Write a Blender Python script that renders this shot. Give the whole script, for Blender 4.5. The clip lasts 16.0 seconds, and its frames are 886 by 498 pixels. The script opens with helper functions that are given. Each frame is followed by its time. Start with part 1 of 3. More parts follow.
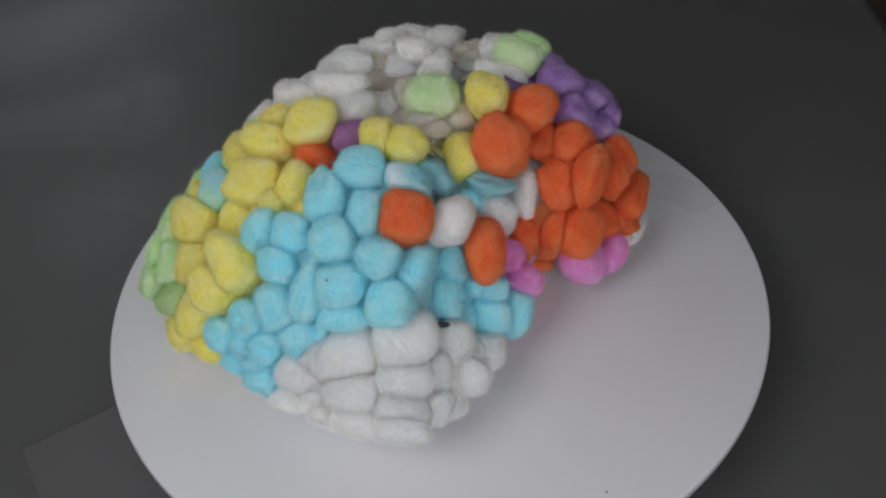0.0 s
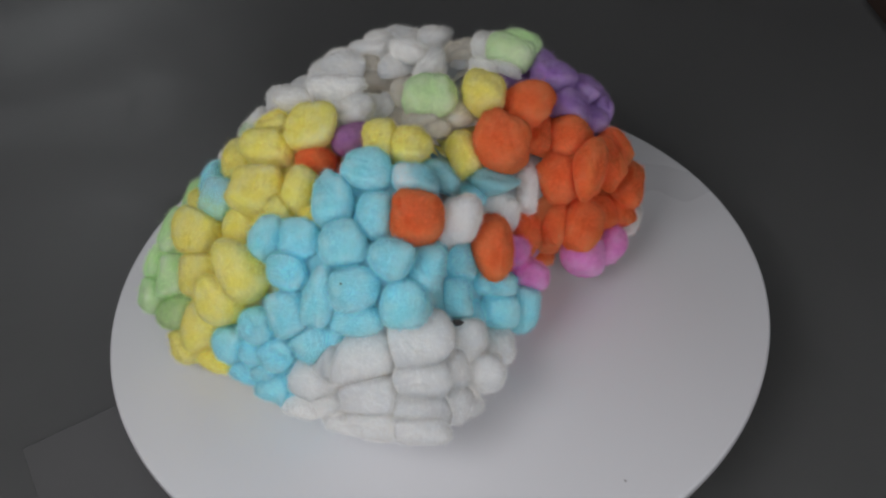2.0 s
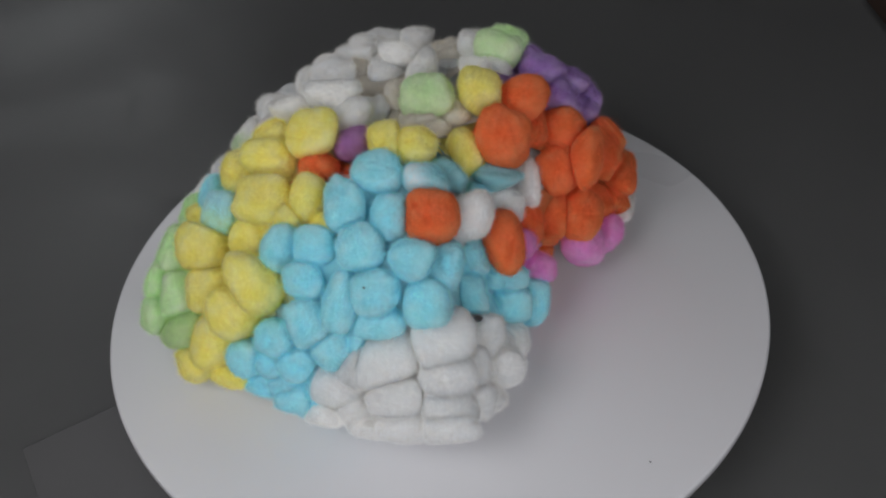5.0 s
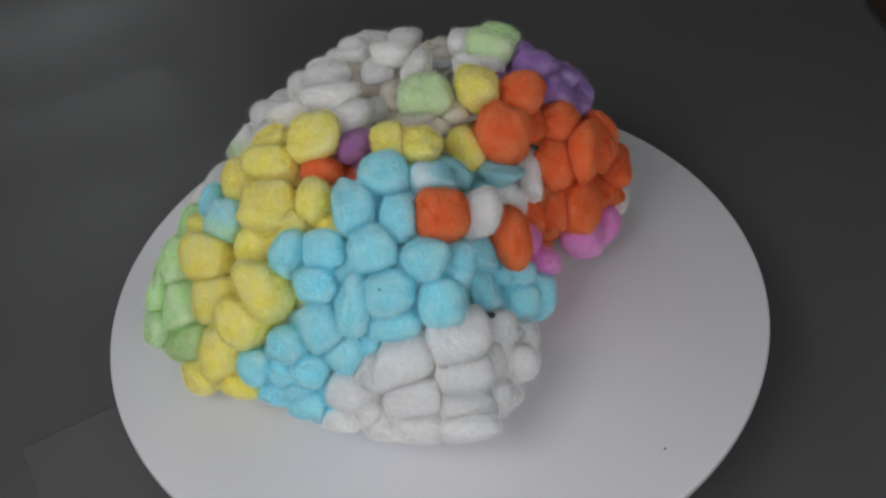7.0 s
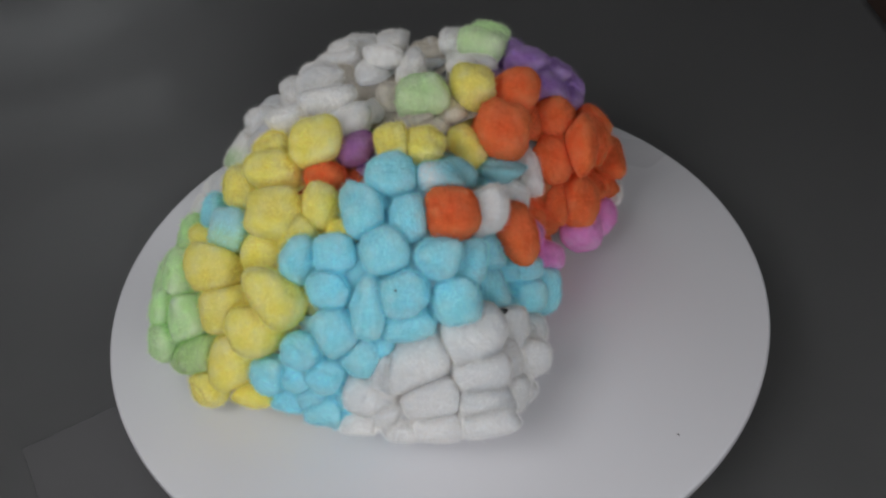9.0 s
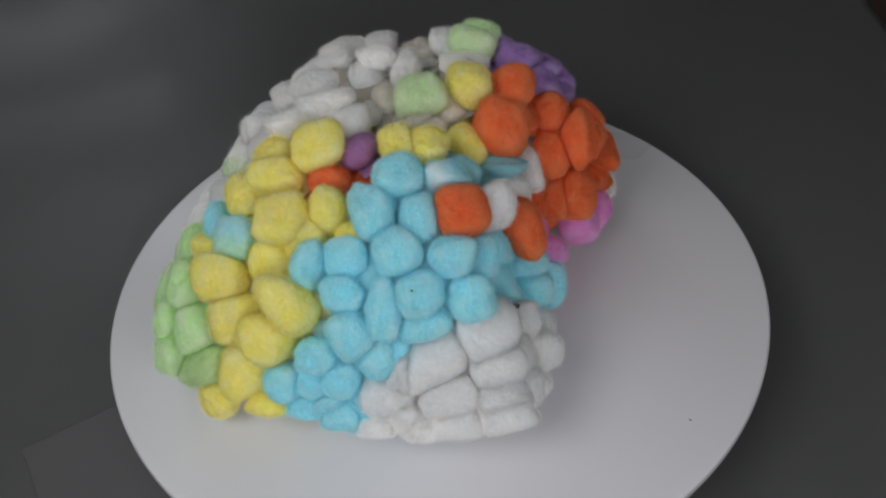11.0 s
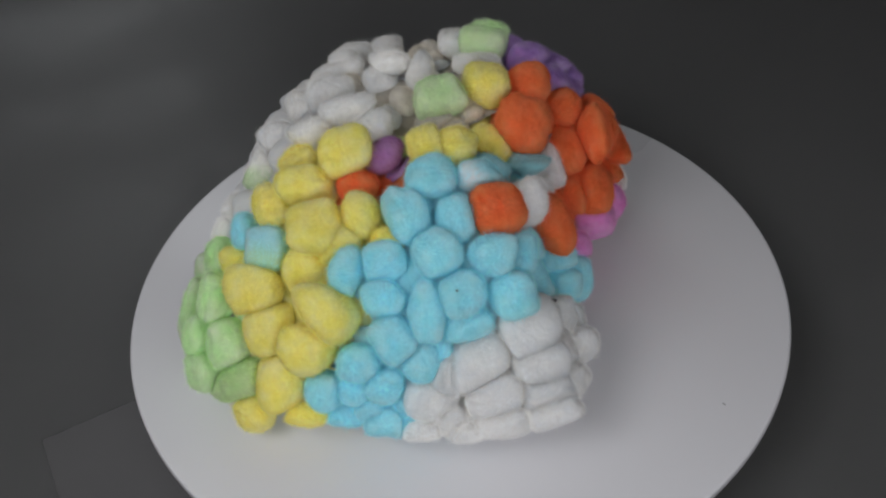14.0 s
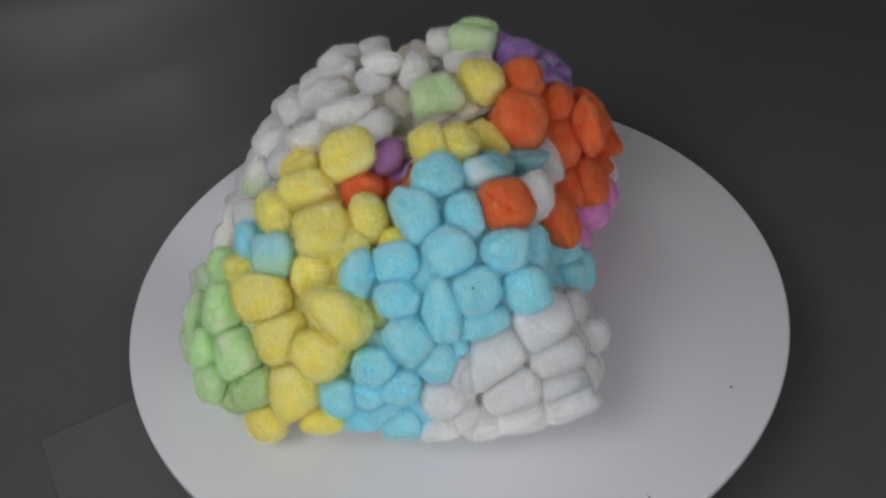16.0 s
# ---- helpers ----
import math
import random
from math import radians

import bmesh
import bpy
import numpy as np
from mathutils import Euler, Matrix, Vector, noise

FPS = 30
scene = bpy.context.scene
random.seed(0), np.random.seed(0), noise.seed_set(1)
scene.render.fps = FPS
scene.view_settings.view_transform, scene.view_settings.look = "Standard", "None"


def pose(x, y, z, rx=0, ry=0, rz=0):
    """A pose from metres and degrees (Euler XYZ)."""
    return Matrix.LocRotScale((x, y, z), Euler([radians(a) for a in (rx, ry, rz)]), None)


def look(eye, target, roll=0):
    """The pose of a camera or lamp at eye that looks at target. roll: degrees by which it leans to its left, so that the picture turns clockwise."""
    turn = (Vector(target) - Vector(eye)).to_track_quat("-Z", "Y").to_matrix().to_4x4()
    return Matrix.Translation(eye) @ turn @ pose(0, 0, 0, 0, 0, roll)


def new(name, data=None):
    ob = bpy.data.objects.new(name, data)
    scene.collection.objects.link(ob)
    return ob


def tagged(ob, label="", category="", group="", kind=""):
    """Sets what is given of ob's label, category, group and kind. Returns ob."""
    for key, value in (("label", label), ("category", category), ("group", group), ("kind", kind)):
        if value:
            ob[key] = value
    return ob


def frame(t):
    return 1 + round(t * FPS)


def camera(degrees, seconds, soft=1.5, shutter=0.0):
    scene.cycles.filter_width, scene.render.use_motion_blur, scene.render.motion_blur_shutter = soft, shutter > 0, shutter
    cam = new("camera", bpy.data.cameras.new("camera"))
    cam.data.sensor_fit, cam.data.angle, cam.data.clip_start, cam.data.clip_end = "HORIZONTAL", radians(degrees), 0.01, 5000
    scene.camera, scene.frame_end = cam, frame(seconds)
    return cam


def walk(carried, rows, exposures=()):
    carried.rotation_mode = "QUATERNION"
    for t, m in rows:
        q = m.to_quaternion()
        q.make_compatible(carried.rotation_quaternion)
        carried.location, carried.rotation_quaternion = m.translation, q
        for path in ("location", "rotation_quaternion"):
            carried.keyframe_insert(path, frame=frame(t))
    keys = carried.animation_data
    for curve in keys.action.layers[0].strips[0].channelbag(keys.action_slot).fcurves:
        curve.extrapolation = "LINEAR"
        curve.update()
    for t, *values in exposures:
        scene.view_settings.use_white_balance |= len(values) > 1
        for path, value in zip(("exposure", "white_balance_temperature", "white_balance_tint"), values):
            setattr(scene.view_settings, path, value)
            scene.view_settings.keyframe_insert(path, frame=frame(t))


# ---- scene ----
cam = camera(50.12, 16.0, soft=2.3)
EYE = (0.0, -0.3712, 0.3799)


def aim(rx, ry, rz):
    """The tripod's place, turned."""
    return pose(*EYE, rx, ry, rz)


# the tripod stands still, then is nudged a little to one side
walk(cam, [
    (0.0, aim(46.163, 3.280, -3.978)), (6.0, aim(46.163, 3.280, -3.978)), (11.8, aim(46.163, 3.280, -3.978)),
    (12.0, aim(46.163, 3.280, -3.963)), (12.5, aim(46.185, 3.281, -3.823)), (13.0, aim(46.267, 3.285, -3.401)),
    (13.5, aim(46.339, 3.289, -2.486)), (14.0, aim(46.342, 3.289, -2.309)), (14.5, aim(46.293, 3.287, -2.307)),
    (15.0, aim(46.282, 3.286, -2.335)), (15.5, aim(46.278, 3.286, -2.379)), (16.0, aim(46.273, 3.286, -2.392))])

# ---- light ----
world = bpy.data.worlds.new("world")
scene.world = world
world.use_nodes = True
world.node_tree.nodes["Background"].inputs["Color"].default_value = (0.9, 0.95, 1.0, 1)
world.node_tree.nodes["Background"].inputs["Strength"].default_value = 0.02


def area_lamp(name, eye, target, width, height, watts, colour):
    data = bpy.data.lights.new(name, "AREA")
    data.shape, data.size, data.size_y = "RECTANGLE", width, height
    data.energy, data.color = watts, colour
    ob = new(name, data)
    ob.matrix_world = look(eye, target)
    return ob


area_lamp("top_lamp", (-0.33, -0.44, 0.58), (0, -0.05, 0.03), 0.38, 0.32, 1.75, (0.99, 0.985, 1.0))
area_lamp("front_lamp", (0.17, -0.71, 0.44), (0.07, -0.06, 0.0), 0.50, 0.36, 2.0, (0.98, 0.98, 1.0))
area_lamp("back_lamp", (-0.66, 1.32, 0.74), (-0.3, 0.2, -0.04), 0.55, 0.45, 2.3, (0.94, 0.97, 1.0))
scene.view_settings.exposure = 0.0


# ---- materials ----
def shader(name):
    m = bpy.data.materials.new(name)
    m.use_nodes = True
    return m, m.node_tree.nodes, m.node_tree.links, m.node_tree.nodes["Principled BSDF"]


def noise_node(n, l, scale, detail=4.0, rough=0.55, space="Object"):
    c = n.new("ShaderNodeTexCoord")
    t = n.new("ShaderNodeTexNoise")
    t.inputs["Scale"].default_value, t.inputs["Detail"].default_value, t.inputs["Roughness"].default_value = scale, detail, rough
    l.new(c.outputs[space], t.inputs["Vector"])
    return t


def ramp_node(n, l, source, lo, hi, a=(0, 0, 0, 1), b=(1, 1, 1, 1)):
    r = n.new("ShaderNodeValToRGB")
    r.color_ramp.elements[0].position, r.color_ramp.elements[1].position = lo, hi
    r.color_ramp.elements[0].color, r.color_ramp.elements[1].color = a, b
    l.new(source, r.inputs["Fac"])
    return r.outputs["Color"]


def mix_node(n, l, fac, a, b, kind="MIX"):
    x = n.new("ShaderNodeMix")
    x.data_type, x.blend_type = "RGBA", kind
    for socket, value in ((x.inputs[0], fac), (x.inputs[6], a), (x.inputs[7], b)):
        if hasattr(value, "is_linked"):
            l.new(value, socket)
        else:
            socket.default_value = value
    return x.outputs[2]


def cotton(name, colour, pale, second=None, edge=0.0, depth=0.014):
    """Dyed cotton wool: blotchy dye, pale where it took less, fine fibres. second: a dye of its own on one side."""
    m, n, l, p = shader(name)
    blotch = noise_node(n, l, 75, 4)
    fine = noise_node(n, l, 800, 5, 0.75)
    fine.inputs["Distortion"].default_value = 1.2
    col = mix_node(n, l, ramp_node(n, l, blotch.outputs["Fac"], 0.40, 0.70), (*colour, 1), (*pale, 1))
    if second:
        c = n.new("ShaderNodeTexCoord")
        s = n.new("ShaderNodeSeparateXYZ")
        l.new(c.outputs["Generated"], s.inputs[0])
        add = n.new("ShaderNodeMath")
        l.new(s.outputs["Y" if edge else "X"], add.inputs[0])
        l.new(ramp_node(n, l, blotch.outputs["Fac"], 0.2, 0.8, (0, 0, 0, 1), (0.3, 0.3, 0.3, 1)), add.inputs[1])
        col = mix_node(n, l, ramp_node(n, l, add.outputs[0], 0.45, 0.75), (*second, 1), col)
    col = mix_node(n, l, ramp_node(n, l, fine.outputs["Fac"], 0.35, 0.7, (0.90, 0.90, 0.90, 1), (1, 1, 1, 1)), (0, 0, 0, 1), col, "MIX")
    info = n.new("ShaderNodeObjectInfo")
    hsv = n.new("ShaderNodeHueSaturation")
    r = n.new("ShaderNodeMapRange")
    r.inputs["To Min"].default_value, r.inputs["To Max"].default_value = 0.94, 1.05
    l.new(info.outputs["Random"], r.inputs["Value"])
    l.new(r.outputs[0], hsv.inputs["Value"])
    l.new(col, hsv.inputs["Color"])
    l.new(hsv.outputs[0], p.inputs["Base Color"])
    p.inputs["Roughness"].default_value = 0.95
    p.inputs["Specular IOR Level"].default_value = 0.1
    p.inputs["Sheen Weight"].default_value = 0.08
    p.inputs["Sheen Roughness"].default_value = 0.45
    l.new(hsv.outputs[0], p.inputs["Sheen Tint"])
    p.subsurface_method = "RANDOM_WALK"
    p.inputs["Subsurface Weight"].default_value = 1.0
    p.inputs["Subsurface Radius"].default_value = (1.0, 0.9, 0.8)
    p.inputs["Subsurface Scale"].default_value = depth
    # combed strands, and fine fibres on them
    strands = noise_node(n, l, 330, 3, 0.6)
    comb = n.new("ShaderNodeMapping")
    comb.inputs["Rotation"].default_value = (0.4, 0.7, 0.3)
    comb.inputs["Scale"].default_value = (1.0, 0.22, 0.5)
    l.new(strands.inputs["Vector"].links[0].from_socket, comb.inputs["Vector"])
    l.new(comb.outputs[0], strands.inputs["Vector"])
    strands.inputs["Distortion"].default_value = 0.8
    under = n.new("ShaderNodeBump")
    under.inputs["Strength"].default_value, under.inputs["Distance"].default_value = 0.55, 0.0014
    l.new(strands.outputs["Fac"], under.inputs["Height"])
    b = n.new("ShaderNodeBump")
    b.inputs["Strength"].default_value, b.inputs["Distance"].default_value = 0.5, 0.0006
    l.new(fine.outputs["Fac"], b.inputs["Height"])
    l.new(under.outputs[0], b.inputs["Normal"])
    l.new(b.outputs[0], p.inputs["Normal"])
    return m


WHITE = (0.95, 0.94, 0.92)
SHADES = {
    "b": ((0.33, 0.78, 0.90), (0.54, 0.87, 0.94)),
    "b2": ((0.26, 0.56, 0.64), (0.40, 0.67, 0.72)),
    "bw": ((0.27, 0.64, 0.74), (0.48, 0.76, 0.82)),
    "bg": ((0.38, 0.75, 0.86), (0.52, 0.83, 0.90)),
    "o": ((0.85, 0.175, 0.058), (0.87, 0.26, 0.115)),
    "p": ((0.34, 0.19, 0.50), (0.52, 0.39, 0.66)),
    "p2": ((0.40, 0.19, 0.44), (0.48, 0.28, 0.50)),
    "g": ((0.60, 0.80, 0.46), (0.70, 0.84, 0.58)),
    "g2": ((0.58, 0.87, 0.43), (0.74, 0.90, 0.61)),
    # green darkened to olive, shade included, for low and sunken balls
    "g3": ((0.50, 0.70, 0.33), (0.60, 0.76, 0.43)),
    "y": ((0.93, 0.81, 0.20), (0.93, 0.88, 0.42)),
    "w": (WHITE, (0.93, 0.92, 0.90)),
    "wg": (WHITE, (0.88, 0.88, 0.85)),
    # white cotton greyed so its colour carries the shade of the hollow
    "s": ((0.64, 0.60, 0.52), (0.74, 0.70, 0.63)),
    # brown tone that paints the shade in gaps round the hollow
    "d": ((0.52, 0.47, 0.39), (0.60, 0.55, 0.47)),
    "k": ((0.82, 0.29, 0.66), (0.86, 0.48, 0.77)),
}
DYES = {
    "b": (cotton("blue_cotton", *SHADES["b"]), "light blue dyed cotton wool ball"),
    "b2": (cotton("teal_cotton", *SHADES["b2"]), "dull teal cotton wool ball in the hollow"),
    "bw": (cotton("half_blue_cotton", *SHADES["bw"], (0.82, 0.88, 0.90)), "cotton wool ball half pale and half blue"),
    "bg": (cotton("blue_green_cotton", *SHADES["bg"], (0.52, 0.79, 0.58), 1.0), "blue cotton wool ball with a greenish rim"),
    "o": (cotton("orange_cotton", *SHADES["o"]), "orange dyed cotton wool ball"),
    "p": (cotton("purple_cotton", *SHADES["p"]), "purple dyed cotton wool ball with pale patches"),
    "p2": (cotton("plum_cotton", *SHADES["p2"]), "dark plum cotton wool ball deep in the hollow"),
    "g": (cotton("pale_green_cotton", *SHADES["g"]), "pale green dyed cotton wool ball"),
    "g2": (cotton("green_cotton", *SHADES["g2"]), "light green dyed cotton wool ball"),
    "g3": (cotton("shaded_green_cotton", *SHADES["g3"]), "olive green cotton wool ball, its colour darkened for shade"),
    "y": (cotton("yellow_cotton", *SHADES["y"]), "soft yellow dyed cotton wool ball"),
    "w": (cotton("white_cotton", *SHADES["w"], depth=0.030), "plain white cotton wool ball"),
    "wg": (cotton("white_green_cotton", *SHADES["wg"], (0.55, 0.72, 0.45), 1.0), "white cotton wool ball with a green stain"),
    "s": (cotton("shaded_white_cotton", *SHADES["s"]), "white cotton wool ball in the hollow, shade put into its greyish colour"),
    "d": (cotton("crease_shade_cotton", *SHADES["d"]), "brownish cotton wool with crease shade put into its colour"),
    "k": (cotton("pink_cotton", *SHADES["k"]), "pink dyed cotton wool ball"),
}


def fibre(name, colour, pale):
    """Single fibres: they scatter light to both sides."""
    m = bpy.data.materials.new(name)
    m.use_nodes = True
    n, l = m.node_tree.nodes, m.node_tree.links
    n.remove(n["Principled BSDF"])
    c = tuple(0.32 * a + 0.37 * b + 0.01 for a, b in zip(colour, pale)) + (1,)
    one, two, both = n.new("ShaderNodeBsdfDiffuse"), n.new("ShaderNodeBsdfTranslucent"), n.new("ShaderNodeAddShader")
    one.inputs["Color"].default_value = two.inputs["Color"].default_value = c
    l.new(one.outputs[0], both.inputs[0])
    l.new(two.outputs[0], both.inputs[1])
    l.new(both.outputs[0], n["Material Output"].inputs["Surface"])
    return m


FIBRES = {}
for key, (colour, pale) in SHADES.items():
    FIBRES[key] = fibre("fibre_" + DYES[key][0].name, colour, pale)


def plain(name, colour, rough, scale=40, spread=0.1, bump=0.0, metal=0.0, fine=900):
    m, n, l, p = shader(name)
    big, small = noise_node(n, l, scale, 4), noise_node(n, l, fine, 3)
    a, b = [tuple(max(0, c * k) for c in colour) + (1,) for k in (1 - spread, 1 + spread)]
    col = mix_node(n, l, big.outputs["Fac"], a, b)
    l.new(col, p.inputs["Base Color"])
    l.new(ramp_node(n, l, big.outputs["Fac"], 0.3, 0.7, (rough * 0.85,) * 3 + (1,), (min(1, rough * 1.15),) * 3 + (1,)), p.inputs["Roughness"])
    p.inputs["Metallic"].default_value = metal
    if bump:
        x = n.new("ShaderNodeBump")
        x.inputs["Strength"].default_value, x.inputs["Distance"].default_value = bump, 0.0004
        l.new(small.outputs["Fac"], x.inputs["Height"])
        l.new(x.outputs[0], p.inputs["Normal"])
    return m


PLATE = plain("white_laminate", (0.79, 0.79, 0.825), 0.30, 3, 0.015)
EDGE = plain("plate_edge", (0.50, 0.47, 0.52), 0.4, 30, 0.05)
FOOT = plain("black_plastic", (0.03, 0.03, 0.03), 0.5)
VINYL = plain("grey_vinyl", (0.225, 0.224, 0.228), 0.43, 9, 0.08, 0.15)
# grey of the slab that stands in for a reflection on the vinyl
REFLECTION = plain("grey_reflection", (0.118, 0.117, 0.120), 0.46, 9, 0.08, 0.15)
TABLE = plain("dark_wood", (0.045, 0.025, 0.018), 0.45, 6, 0.3)
WALL = plain("wall_paint", (0.62, 0.61, 0.59), 0.9, 3, 0.04)
CEILING = plain("ceiling_paint", (0.78, 0.78, 0.77), 0.95, 3, 0.03)
FLOORING = plain("brown_floor", (0.16, 0.11, 0.08), 0.6, 5, 0.2)
HAIR = plain("dark_hair", (0.05, 0.045, 0.045), 0.6)


# ---- building helpers ----
def part(name, bm, material, parent=None, label="", smooth=True):
    mesh = bpy.data.meshes.new(name)
    bm.to_mesh(mesh)
    bm.free()
    mesh.materials.append(material)
    if smooth:
        mesh.polygons.foreach_set("use_smooth", [True] * len(mesh.polygons))
    ob = new(name, mesh)
    ob.parent = parent
    return tagged(ob, label)


def box(x0, y0, z0, x1, y1, z1):
    bm = bmesh.new()
    bmesh.ops.create_cube(bm, size=1)
    for v in bm.verts:
        v.co = ((x0, x1)[v.co.x > 0], (y0, y1)[v.co.y > 0], (z0, z1)[v.co.z > 0])
    return bm


def lathe(profile, steps=160):
    """A solid of revolution about z from (radius, height) pairs, the first and the last on the axis."""
    bm = bmesh.new()
    rings = []
    for r, z in profile:
        if r == 0:
            rings.append([bm.verts.new((0, 0, z))])
        else:
            rings.append([bm.verts.new((r * math.cos(2 * math.pi * i / steps), r * math.sin(2 * math.pi * i / steps), z)) for i in range(steps)])
    for a, b in zip(rings, rings[1:]):
        for i in range(steps):
            j = (i + 1) % steps
            if len(a) == 1:
                bm.faces.new((a[0], b[i], b[j]))
            elif len(b) == 1:
                bm.faces.new((a[i], b[0], a[j]))
            else:
                bm.faces.new((a[i], b[i], b[j], a[j]))
    bmesh.ops.recalc_face_normals(bm, faces=bm.faces)
    return bm


# ---- the room round the table ----
TOP = -0.045
for name, b, m in (
        ("floor", (-1.7, -1.9, -0.85, 1.7, 1.5, -0.80), FLOORING), ("wall_north", (-1.7, 1.5, -0.80, 1.7, 1.6, 1.70), WALL),
        ("wall_south", (-1.7, -2.0, -0.80, 1.7, -1.9, 1.70), WALL), ("wall_east", (1.7, -2.0, -0.80, 1.8, 1.6, 1.70), WALL),
        ("wall_west", (-1.8, -2.0, -0.80, -1.7, 1.6, 1.70), WALL), ("ceiling", (-1.8, -2.0, 1.70, 1.8, 1.6, 1.78), CEILING)):
    tagged(part(name, box(*b), m, None, "", False), {"floor": "brown floor of the room", "ceiling": "white painted ceiling"}.get(name, "plain painted wall of the room"), "", "", "structure")

table = tagged(new("table"), "dark brown wooden table under the grey sheet", "table")
part("tabletop", box(-0.75, -0.45, TOP - 0.035, 0.75, 0.75, TOP - 0.004), TABLE, table, "", False)
for x in (-0.70, 0.65):
    for y in (-0.40, 0.65):
        part("leg", box(x, y, -0.80, x + 0.05, y + 0.05, TOP - 0.035), TABLE, table, "", False)


# ---- grey sheet with soft rolls ----
def sheet_height(x, y):
    u, v = 0.94 * x + 0.35 * y, -0.35 * x + 0.94 * y
    fade = 1 / (1 + math.exp((u + 0.02) / 0.05))
    lift = 0.0
    for at, wide, high in ((0.345, 0.075, 0.0075), (0.54, 0.07, 0.005)):
        lift += high * math.exp(-((v - at - 0.01 * math.sin(9 * u)) / wide) ** 2)
    return lift * fade + 0.0006 * math.sin(17 * x + 5 * y) * math.sin(13 * y)


def make_sheet():
    bm = bmesh.new()
    nx, ny = 150, 150
    x0, x1, y0, y1 = -0.72, 0.386, -0.44, 0.74
    grid = [[bm.verts.new((x0 + (x1 - x0) * i / nx, y0 + (y1 - y0) * j / ny, 0)) for i in range(nx + 1)] for j in range(ny + 1)]
    for row in grid:
        for v in row:
            v.co.z = TOP + sheet_height(v.co.x, v.co.y)
    for j in range(ny):
        for i in range(nx):
            bm.faces.new((grid[j][i], grid[j][i + 1], grid[j + 1][i + 1], grid[j + 1][i]))
    bmesh.ops.solidify(bm, geom=bm.faces[:], thickness=0.0015)
    bmesh.ops.recalc_face_normals(bm, faces=bm.faces[:])
    return tagged(part("backdrop_sheet", bm, VINYL), "dark grey vinyl sheet with soft rolls on the table", "backdrop", "", "structure")


make_sheet()

# a thin slab added for the faint reflection that shows beside the turntable
m = Matrix.Translation((-0.233, -0.057, TOP + 0.0012)) @ Matrix.Rotation(math.atan2(0.023, 0.045), 4, "Z")
bm = box(0, -0.16, 0, 0.30, 0, 0.0008)
bm.transform(m)
tagged(part("paper_sheet", bm, REFLECTION, None, "", False), "thin dark grey patch under the turntable in place of a reflection", "paper")

# ---- turntable ----
turntable = tagged(new("turntable"), "round white turntable plate on a black foot", "turntable")
RIM = 0.18
plate = part("plate", lathe([(0, 0), (RIM - 0.0016, 0), (RIM - 0.0005, -0.0004), (RIM, -0.0014), (RIM, -0.0052), (RIM - 0.0012, -0.0066), (0, -0.0066)]), PLATE, turntable, "white round plate")
bm = lathe([(0, -0.0066), (0.085, -0.0066), (0.085, -0.012), (0.062, -0.014), (0.062, -0.028), (0.090, -0.033), (0.094, -0.036), (0.094, TOP + 0.0022), (0, TOP + 0.0022)], 96)
part("foot", bm, FOOT, turntable, "black plastic foot")


def hair(x, y, length, turn, bend):
    bm = bmesh.new()
    last = None
    for i in range(9):
        s = i / 8
        a = turn + bend * s
        r = 0.00035 * (1 - 0.7 * s)
        c = Vector((x + length * s * math.cos(a), y + length * s * math.sin(a), 0.0004))
        side = Vector((-math.sin(a), math.cos(a), 0)) * r
        ring = [bm.verts.new(c + side), bm.verts.new(c + Vector((0, 0, 0.0004))), bm.verts.new(c - side), bm.verts.new(c - Vector((0, 0, 0.0003)))]
        if last:
            for k in range(4):
                bm.faces.new((last[k], ring[k], ring[(k + 1) % 4], last[(k + 1) % 4]))
        last = ring
    return part("fibre", bm, HAIR, turntable, "dark stray fibre")


hair(-0.0075, -0.1672, 0.0042, 0.55, 0.7)
hair(0.0686, -0.1430, 0.0012, 1.9, 0.3)

# ---- the cotton wool model ----
brain = tagged(new("cotton_brain_model"), "brain model of coloured cotton wool balls on the plate", "model")
CENTRES = []
DYED = []
BALLS = {}


def unit_ball(level):
    if level not in BALLS:
        bm = bmesh.new()
        bmesh.ops.create_icosphere(bm, subdivisions=level, radius=1)
        bm.verts.ensure_lookup_table()
        BALLS[level] = (np.array([v.co[:] for v in bm.verts]), [tuple(v.index for v in f.verts) for f in bm.faces])
        bm.free()
    return BALLS[level]


def waves(d, rng, count, low, high):
    """A smooth random field on the points d."""
    total = np.zeros(len(d))
    for _ in range(count):
        k = rng.normal(size=3)
        k *= rng.uniform(low, high) / np.linalg.norm(k)
        total += np.sin(d @ k + rng.uniform(0, 6.28)) / count ** 0.5
    return total


SPECS = []


def tuft(dye, x, y, z, rx, ry, rz, a, b, c, level=5, tip=None, spread=0.30, firm=0):
    """Note a cotton wool ball: centre and half sizes in millimetres, turn in degrees. tip: the way of a pulled-out point."""
    SPECS.append((dye, level, tip, spread, firm, np.array((a, b, c)) * 0.00104,
                  np.array(pose(0, 0, 0, rx, ry, rz).to_3x3()), pose(x / 1000, y / 1000, z / 1000, rx, ry, rz)))
    CENTRES.append((x / 1000, y / 1000, z / 1000))
    # under low-spread and grey balls the wadding gets the painted crease shade
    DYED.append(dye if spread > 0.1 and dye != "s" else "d")


